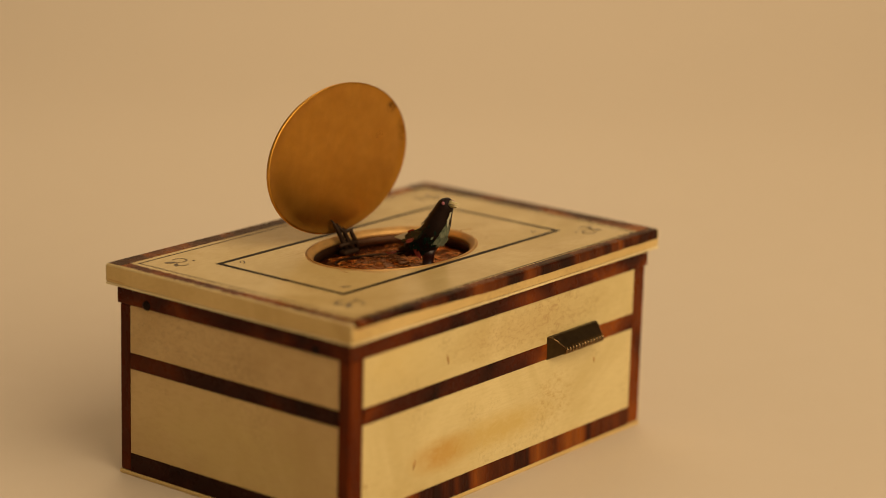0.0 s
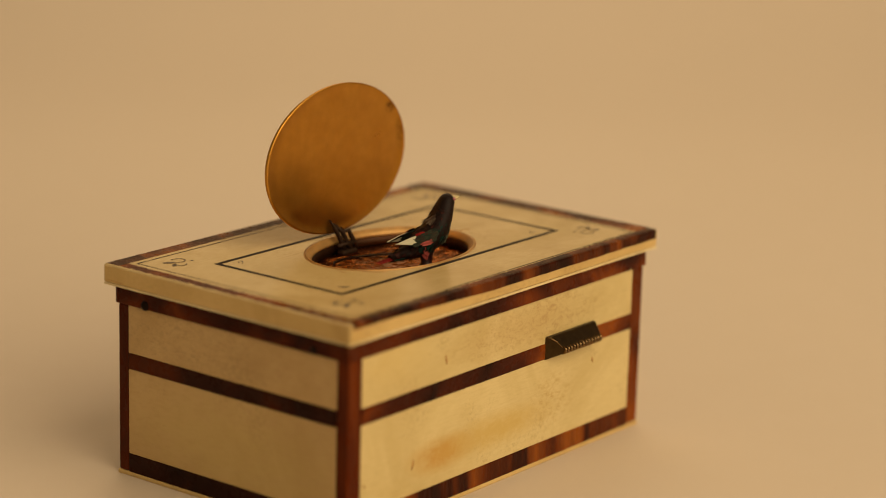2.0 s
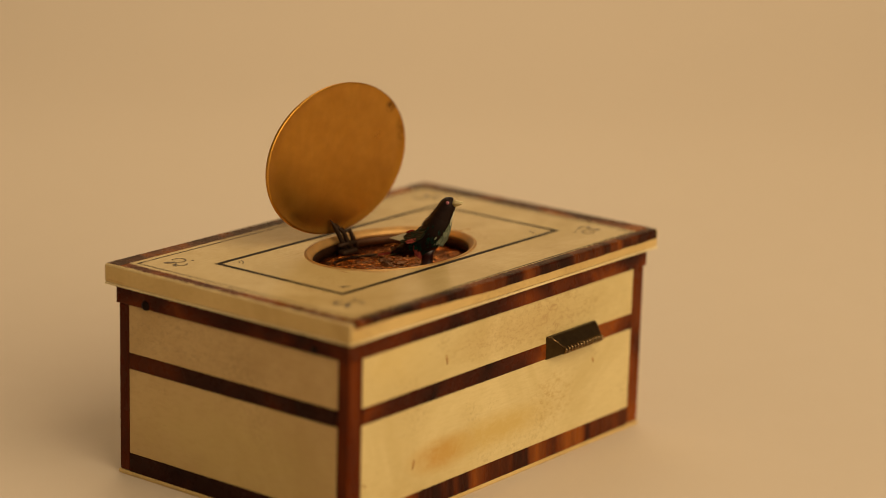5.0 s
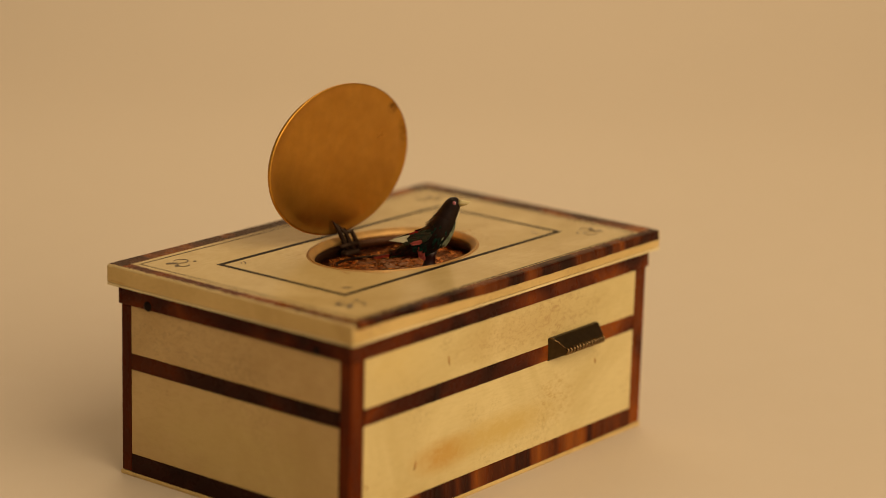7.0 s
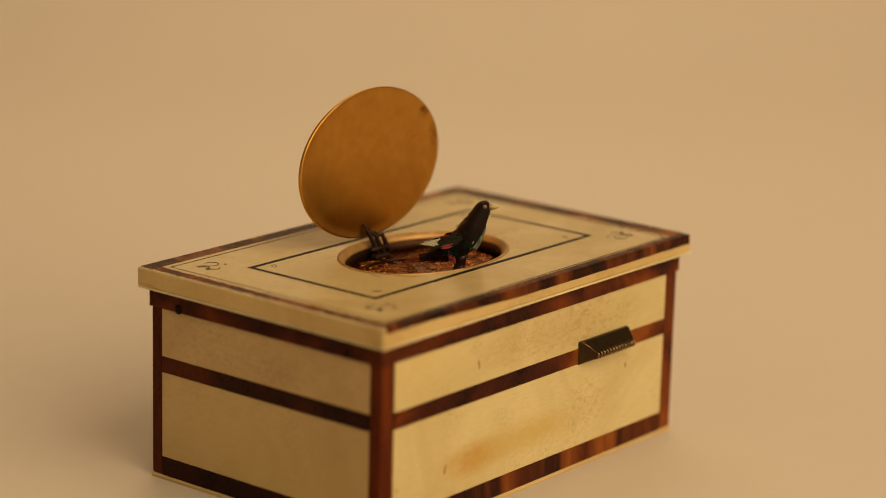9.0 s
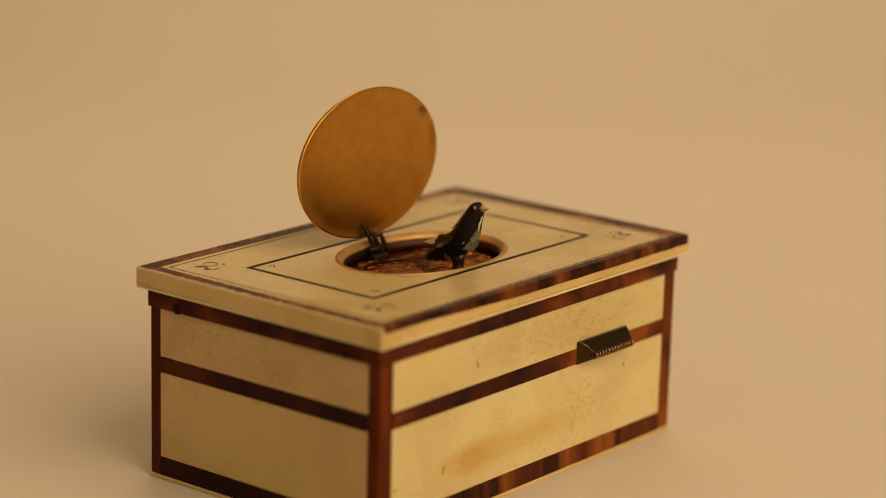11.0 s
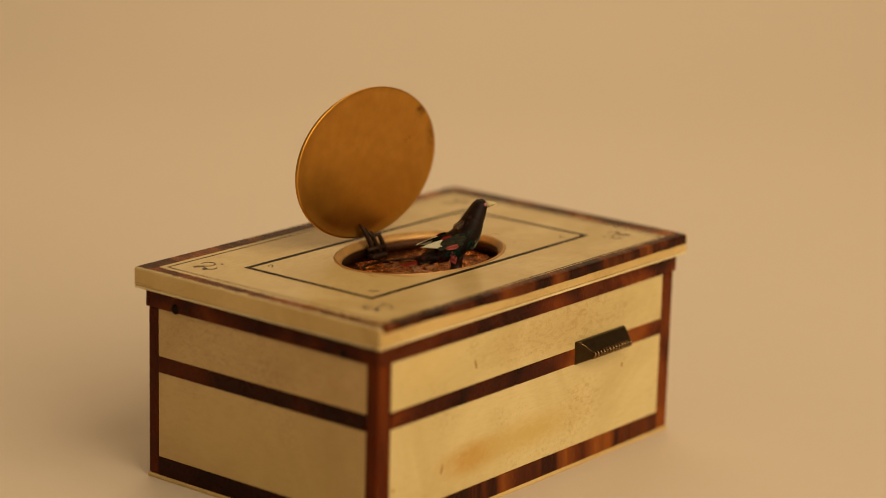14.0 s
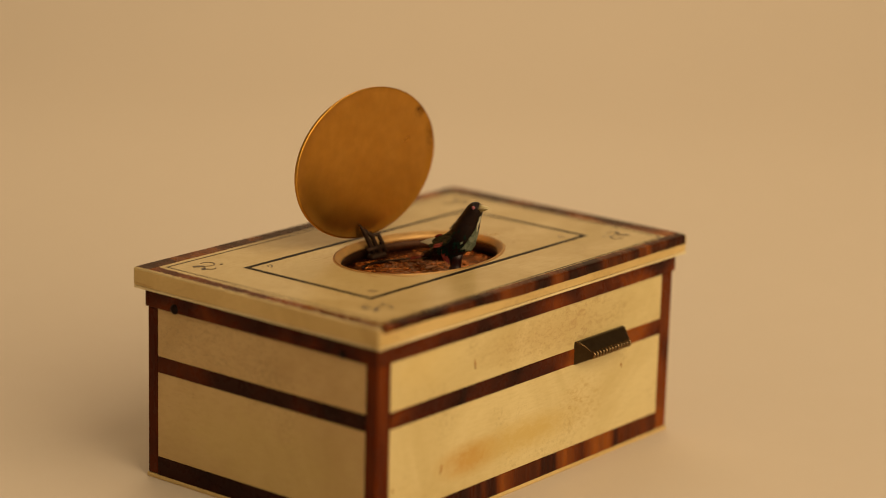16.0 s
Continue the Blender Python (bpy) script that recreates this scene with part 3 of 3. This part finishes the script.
OLIVE = feathered("wing_plumage", [(0.01, 0.014, 0.009), (0.03, 0.036, 0.02), (0.035, 0.014, 0.009), (0.01, 0.03, 0.02)], 0.45, 0.0)
BEAK = plain("ivory_beak", (0.52, 0.42, 0.21), 0.35, 0, 0.15, 900)
EYE_GLASS = plain("pink_glass_eye", (0.34, 0.11, 0.14), 0.08, 0.0, 0.2, 900, 0.0, 0.6)

# spine of the bird: along, up, half height, half width (mm)
SPINE = [(-8.3, 2.6, 0.4, 0.6), (-6.5, 3.3, 0.95, 1.1), (-3.7, 4.2, 1.95, 2.1), (-0.4, 5.9, 2.85, 3.0), (2.1, 8.3, 2.8, 3.2), (3.1, 10.4, 2.4, 2.9),
         (3.9, 12.2, 2.0, 2.45), (4.6, 13.6, 1.8, 2.0), (5.0, 14.4, 1.6, 1.8), (5.35, 15.1, 1.2, 1.38), (5.55, 15.65, 0.4, 0.45)]


def spine_at(u):
    """Centre, along, up and radii at u from 0 (tail) to 1 (crown)."""
    f = u * (len(SPINE) - 1)
    i = min(int(f), len(SPINE) - 2)
    k = f - i
    p = [a + (b - a) * k for a, b in zip(SPINE[i], SPINE[i + 1])]
    a, b = SPINE[max(0, i - (k < 0.5))], SPINE[min(len(SPINE) - 1, i + 1 + (k >= 0.5))]
    along = Vector((b[0] - a[0], 0, b[1] - a[1])).normalized()
    return Vector((p[0], 0, p[1])), along, Vector((-along.z, 0, along.x)), p[2], p[3]


def skin(u, a):
    """A place on the bird's skin; a: 0 at the back, pi at the belly."""
    c, along, up, rh, rw = spine_at(u)
    n = up * math.cos(a) * rw / max(rh, rw) + Vector((0, math.sin(a), 0))
    return (c + up * rh * math.cos(a) + Vector((0, rw * math.sin(a), 0))), n.normalized(), along


def add_feather(bm, at, along, normal, length, width, lift=0.12, curl=0.0, tip=0.25):
    """A small curved blade that starts at 'at' and points backwards along 'along'."""
    side = normal.cross(along).normalized()
    rows = []
    for s in (0, 0.35, 0.7, 1.0):
        w = width * (0.55 + 0.9 * s) / 2 if s < 0.5 else width * (1.0 if s < 0.9 else tip) / 2
        p = at + along * (length * s) + normal * (lift * length * s - curl * s * s)
        rows.append([bm.verts.new((p + side * (w * q) - normal * (abs(q) * 0.12 * width)) * MM) for q in (-1, 0, 1)])
    for r0, r1 in zip(rows, rows[1:]):
        for k in range(2):
            bm.faces.new((r0[k], r0[k + 1], r1[k + 1], r1[k]))


def plumage(zone, count, length, width, seed, lift=0.14, proud=-0.05, origin=Vector()):
    """Feathers strewn over the part of the skin that zone(u, a) names."""
    rng, bm = random.Random(seed), bmesh.new()
    done = 0
    while done < count:
        u, a = rng.uniform(0.02, 0.985), rng.uniform(-math.pi, math.pi)
        if not zone(u, a):
            continue
        p, n, along = skin(u, a)
        back = (-along + Vector((rng.uniform(-0.25, 0.25), rng.uniform(-0.25, 0.25), rng.uniform(-0.25, 0.25)))).normalized()
        back = (back - n * back.dot(n)).normalized()
        add_feather(bm, p - origin + n * proud, back, n, length * rng.uniform(0.7, 1.3), width * rng.uniform(0.7, 1.25), lift * rng.uniform(0.3, 1.6))
        done += 1
    return bm


def make_wing(bird, side):
    """A folded wing; it hangs on the shoulder, its root, and points back, in and down."""
    y = side
    root = Vector((0.5, 2.85 * y, 8.1))
    rng = random.Random(11)
    back = Vector((-0.95, -0.13 * y, -0.24)).normalized()
    down = Vector((-0.3, 0.4 * y, -0.86)).normalized()
    out = back.cross(down).normalized()
    out = out if out.y * y > 0 else -out

    def place(s, d, o):
        return back * s + down * d + out * o

    def plate(rim, o0, o1, shrink=0.92):
        """A thin blade with an outline in the wing's plane, a little domed."""
        bm = bmesh.new()
        ms, md = sum(p[0] for p in rim) / len(rim), sum(p[1] for p in rim) / len(rim)
        loops = [[bm.verts.new(place(ms + (s - ms) * k, md + (d - md) * k, o) * MM) for s, d in rim] for o, k in ((o0, 1.0), ((o0 + o1) / 2, 1.0), (o1, shrink))]
        for a, b in zip(loops, loops[1:]):
            for k in range(len(rim)):
                bm.faces.new((a[k], a[(k + 1) % len(rim)], b[(k + 1) % len(rim)], b[k]))
        bm.faces.new(loops[0][::-1])
        bm.faces.new(loops[-1])
        bmesh.ops.recalc_face_normals(bm, faces=bm.faces)
        return bm

    def patch(cells, length, width, lift=0.02):
        bm = bmesh.new()
        for s, d, o in cells:
            add_feather(bm, place(s, d, o), (back + down * rng.uniform(-0.08, 0.08)).normalized(), out, length * rng.uniform(0.85, 1.15), width, lift)
        return bm

    rim = [(-0.9, -0.3), (0.5, -0.8), (3.0, -0.6), (5.2, -0.3), (5.4, 0.7), (4.3, 1.5), (2.8, 2.2), (1.0, 2.3), (-0.4, 1.5), (-1.1, 0.5)]
    wing = part("wing", plate(rim, -0.35, 0.15), OLIVE, bird, "dark green and brown feathered wing with red patches")
    wing.matrix_local = Matrix.Translation(root * MM)
    wing_root[side] = root * MM
    cells = [(rng.uniform(-0.8, 3.6), rng.uniform(-0.7, 1.7), rng.uniform(0.15, 0.25)) for _ in range(80)]
    part("covert", patch(cells, 1.3, 0.7, 0.1), OLIVE, wing)
    part("cream_flight_feather", plate([(4.2, -0.55), (6.2, -0.4), (9.1, 0.1), (7.0, 0.75), (4.6, 1.5), (3.9, 1.3), (4.3, 0.5)], 0.0, 0.25), CREAM, wing, "pale cream wing tip")
    part("dark_flight_feather", plate([(3.6, -0.75), (6.2, -0.6), (8.6, -0.05), (6.0, -0.25), (3.8, -0.2)], -0.3, -0.05), DARK, wing, "dark leading flight feathers")
    part("red_patch", patch([(2.5 + 0.28 * k, -0.75 + 0.1 * (k % 2), 0.32) for k in range(4)], 1.2, 0.6), RED, wing, "red patch on the wing")
    part("pink_patch", patch([(0.2 + 0.3 * (k % 3), 1.5 + 0.22 * k, 0.3 + 0.02 * k) for k in range(5)], 2.1, 0.4), PINK, wing, "pink striped feathers on the wing")
    return wing


wing_root = {}
NECK = Vector((3.3, 0, 10.9))


def make_bird():
    bird = tagged(new("mechanical_bird"), "tiny feathered mechanical bird standing in the oval opening", "bird")
    # body and head under the feathers
    def hull(u0, u1, origin):
        bm, n, rings = bmesh.new(), 20, []
        for i in range(25):
            u = u0 + (u1 - u0) * i / 24
            mid, fit = spine_at(u)[0], 1 - 1.5 * (max(0.0, 0.58 - u) if u0 else max(0.0, u - 0.55))
            rings.append([bm.verts.new((mid + (skin(u, k * math.tau / n)[0] - mid) * fit - origin) * MM) for k in range(n)])
        for r0, r1 in zip(rings, rings[1:]):
            for k in range(n):
                bm.faces.new((r0[k], r0[(k + 1) % n], r1[(k + 1) % n], r1[k]))
        bm.faces.new(rings[0][::-1])
        bm.faces.new(rings[-1])
        bmesh.ops.recalc_face_normals(bm, faces=bm.faces)
        return bm

    body = part("body", hull(0.0, 0.6, Vector()), DOWN, bird, "dark brown and green iridescent plumage", True)
    head = part("head", hull(0.52, 1.0, NECK), DOWN, bird, "dark brown head", True)
    head.matrix_local = Matrix.Translation(NECK * MM)
    belly = lambda u, a: 0.24 < u < 0.5 and abs(a) > 1.2
    bib = lambda u, a: 0.38 < u < 0.56 and abs(a) > 2.62 + 2.8 * max(0, u - 0.42)
    throat = lambda u, a: 0.56 < u < 0.74 and abs(a) > 3.06
    mantle = lambda u, a: 0.42 < u < 0.54 and abs(a) < 0.7
    tagged(part("dark_feathers", plumage(lambda u, a: 0.2 < u < 0.57 and not belly(u, a) and not bib(u, a), 420, 1.0, 0.6, 1, 0.1), DARK, body), kind="stuff")
    tagged(part("rump_feathers", plumage(lambda u, a: 0.05 < u < 0.23, 80, 1.3, 0.8, 15, 0.02), DARK, body, "dark rump feathers"), kind="stuff")
    tagged(part("head_feathers", plumage(lambda u, a: u > 0.52, 460, 0.8, 0.5, 12, 0.1, -0.05, NECK), DARK, head), kind="stuff")
    tagged(part("nape_feathers", plumage(lambda u, a: 0.5 < u < 0.66 and abs(a) < 0.8, 60, 0.9, 0.4, 13, 0.32, -0.05, NECK), DARK, head, "ruffled dark nape feathers"), kind="stuff")
    tagged(part("green_feathers", plumage(lambda u, a: belly(u, a) and not bib(u, a), 320, 0.95, 0.65, 2), GREEN, body, "iridescent green breast feathers"), kind="stuff")
    tagged(part("bib_feathers", plumage(bib, 170, 1.0, 0.6, 3, 0.1, 0.22), PALE, body, "pale grey-green breast patch"), kind="stuff")
    tagged(part("throat_feathers", plumage(throat, 40, 0.9, 0.25, 5, 0.08, 0.28, NECK), CREAM, head, "thin pale throat stripe"), kind="stuff")
    tagged(part("mantle_feathers", plumage(mantle, 34, 1.2, 0.6, 6, 0.38), feathered("mantle_plumage", [(0.06, 0.035, 0.025), (0.16, 0.12, 0.09), (0.02, 0.01, 0.008)]), body, "ruffled grey-brown mantle feathers"), kind="stuff")
    tagged(part("breast_fringe", plumage(lambda u, a: 0.37 < u < 0.44 and abs(a) > 2.3, 14, 1.1, 0.4, 8, 0.4), PALE, body), kind="stuff")
    # beak, its lower half moves
    for name, z, k in (("upper_beak", 12.75, 1), ("lower_beak", 12.25, -1)):
        bm = bmesh.new()
        rows = []
        for s, w, h in ((0, 0.82, 0.85), (0.35, 0.6, 0.62), (0.75, 0.3, 0.33), (1.0, 0.05, 0.06)):
            x = s * (2.5 if k > 0 else 2.1)
            rows.append([bm.verts.new(Vector((x, w * math.cos(t), k * h * (1 - abs(math.cos(t))) - 0.12 * k * s * s)) * MM) for t in (j * math.pi / 8 for j in range(9))])
        for r0, r1 in zip(rows, rows[1:]):
            for j in range(8):
                bm.faces.new((r0[j], r0[j + 1], r1[j + 1], r1[j]))
            bm.faces.new((r0[8], r0[0], r1[0], r1[8]))
        bm.faces.new(rows[0])
        bm.faces.new(rows[-1][::-1])
        bmesh.ops.recalc_face_normals(bm, faces=bm.faces)
        half = part(name, bm, BEAK, head, "pointed ivory-coloured beak", True)
        half.matrix_local = Matrix.Translation(-NECK * MM) @ pose(6.25 * MM, 0, 14.5 * MM, 0, -9 if k > 0 else 1)
        if k < 0:
            lower = half
    for y in (-1, 1):
        bm = bmesh.new()
        bmesh.ops.create_uvsphere(bm, u_segments=16, v_segments=10, radius=0.4 * MM)
        for v in bm.verts:
            v.co = Vector((v.co.x, v.co.y * 0.6, v.co.z)) + (Vector((5.6, 1.5 * y, 14.7)) - NECK) * MM
        part("eye", bm, EYE_GLASS, head, "round pink glass eye", True)
    # tail: dark feathers over a red end
    rng = random.Random(7)
    bm = bmesh.new()
    for k in range(9):
        y = (k - 4) * 0.22
        add_feather(bm, Vector((-4.6, y * 1.2, 3.6 - 0.1 * abs(k - 4))), Vector((-0.97, y * 0.12, -0.24)).normalized(), Vector((-0.24, 0, 0.97)), 3.5, 0.9, 0.0, 0, 0.5)
    tail = part("tail", bm, GREEN, bird, "dark green tail feathers")
    bm = bmesh.new()
    for k in range(7):
        y = (k - 3) * 0.18
        add_feather(bm, Vector((-6.9, y * 1.1, 3.2 - 0.12 * abs(k - 3))), Vector((-0.97, y * 0.14, -0.24)).normalized(), Vector((-0.24, 0, 0.97)), 5.3 - 0.25 * abs(k - 3), 0.65, 0.0, 0, 0.45)
    part("red_tail_feather", bm, RED, tail, "bright red tail end")
    bm = bmesh.new()
    for s in (-1, 1):
        for k in range(10):
            add_feather(bm, Vector((-1.6 + 0.25 * (k % 5), s * (2.75 - 0.1 * k), 5.2 - 0.16 * k)), Vector((0.05, -0.25 * s, -0.97)).normalized(), Vector((0, s, 0)), 1.7, 0.6, 0.05)
    part("thigh_feathers", bm, PINK, bird, "reddish thigh feathers")
    # post that carries the bird
    bm, rings = revolve_oval([(2.0 * MM, 1.8 * MM, 0), (1.7 * MM, 1.5 * MM, 0.6 * MM), (1.2 * MM, 1.1 * MM, 1.4 * MM), (1.3 * MM, 1.2 * MM, 2.8 * MM), (1.9 * MM, 1.8 * MM, 4.6 * MM)], 0.15 * MM, 0, 20)
    bm.faces.new(rings[0][::-1])
    bm.faces.new(rings[-1])
    part("post", bm, plain("dark_red_post", (0.018, 0.003, 0.003), 0.35, 0.2, 0.4, 800), bird, "dark reddish pivot post", True)
    wings = {s: make_wing(bird, s) for s in (-1, 1)}
    return bird, head, wings, lower


bird, head, wings, lower_beak = make_bird()
BASE = Vector((0.05162, 0.02285, FLOOR))


# ---- what moves: the bird turns on its post, beats its wings and opens its beak ----
def motions():
    def turned(angle):
        lean = Matrix.Rotation(radians(5), 4, Vector((-0.616, 0.788, 0)))
        return Matrix.Translation(BASE) @ lean @ pose(0, 0, -0.0003, 0, 0, -52 - angle)

    first = [(0.0, 44), (0.1, 56), (0.2, 70), (0.3, 84), (0.4, 90), (0.5, 92), (0.6, 92), (0.7, 90), (0.8, 78), (0.9, 52), (1.0, 42), (1.1, 18),
             (1.2, -8), (1.3, -25), (1.4, -26), (1.5, -22), (1.6, -20), (1.7, -20), (1.8, -18), (1.9, -22), (2.0, -28), (2.1, -28), (2.2, -20),
             (2.3, -8), (2.4, 19), (2.5, 37), (2.6, 47), (2.7, 52), (2.8, 48), (2.9, 44), (3.0, 31), (3.1, 12), (3.2, 4), (3.3, 12), (3.4, 27),
             (3.5, 34), (3.6, 27), (3.7, 8), (3.8, -20), (3.9, -23), (4.0, 2), (4.1, 12), (4.2, 48)]
    second = [(4.6, 50), (5.0, 30), (5.4, 19), (5.9, 44), (6.3, 54), (6.4, 52), (6.5, 48), (6.6, 18), (6.7, 14), (6.8, 12), (7.0, 14), (7.1, 14), (7.2, -6), (7.3, -28), (7.4, -23), (7.5, -18),
              (7.6, -5), (7.7, 6), (7.8, 27), (8.0, 31), (8.2, -4), (8.4, 12), (8.6, 20), (8.8, 20), (9.0, 14), (9.1, 22), (9.2, 38)]
    third = [(10.2, 26), (11.3, 44), (11.4, 44), (11.5, 40), (11.6, 31), (11.7, 26), (11.8, 26), (11.9, 30), (12.0, 30), (12.1, 30), (12.2, 27), (12.3, 30), (12.4, 27),
             (12.5, 17), (12.6, -8), (12.7, -20), (12.8, -44), (12.9, -70), (13.0, -68), (13.1, -67), (13.2, -53), (13.3, -46), (13.4, -43),
             (13.5, -43), (13.6, -43), (13.7, -48), (13.8, -41), (13.9, -33), (14.0, -15), (14.1, 0), (14.2, 12)]
    fourth = [(14.3, 27), (14.4, 35), (14.5, 40), (14.6, 42), (14.7, 44), (14.8, 44), (14.9, 35), (15.0, 30), (15.1, 19), (15.2, 4), (15.3, -10),
              (15.4, -22), (15.5, -25), (15.6, -20), (15.7, -5), (15.8, 6), (15.9, 18), (16.0, 38)]
    walk(bird, [(t, turned(a)) for t, a in first + second + third + fourth])
    # the head turns on the body
    walk(head, [(t, Matrix.Translation(NECK * MM) @ pose(0, 0, 0, 0, 0, min(30, max(0, -10 - a) * 0.9))) for t, a in first + second + third + fourth])
    # wing beats: times at which the wings are up
    beats = (1.4, 1.6, 1.9, 2.1, 2.3, 3.8, 7.2, 7.4, 7.6, 8.2, 12.6, 12.75, 12.9, 13.5, 13.9, 15.3, 15.4, 15.7)
    for side, wing in wings.items():
        rows = {0.0: 0, 16.0: 0}
        for b in beats:
            for t, a in ((b - 0.1, 0), (b, 1), (b + 0.1, 0)):
                t = round(t, 2)
                rows[t] = max(rows.get(t, 0), a)
        walk(wing, [(t, Matrix.Translation(wing_root[side]) @ pose(0, 0, 0, side * 20 * a, 0, -side * 20 * a)) for t, a in sorted(rows.items())])
    opened = (0.0, 3.6, 8.0, 8.4, 11.3, 11.8, 12.4, 14.6)
    rows = {0.0: 0, 16.0: 0}
    for b in opened:
        for t, a in ((b - 0.1, 0), (b, 1), (b + 0.1, 0)):
            if 0 <= t:
                rows[round(t, 2)] = max(rows.get(round(t, 2), 0), a)
    walk(lower_beak, [(t, Matrix.Translation(-NECK * MM) @ pose(0.00625, 0, 0.0145, 0, 1 + 15 * a)) for t, a in sorted(rows.items())])


motions()
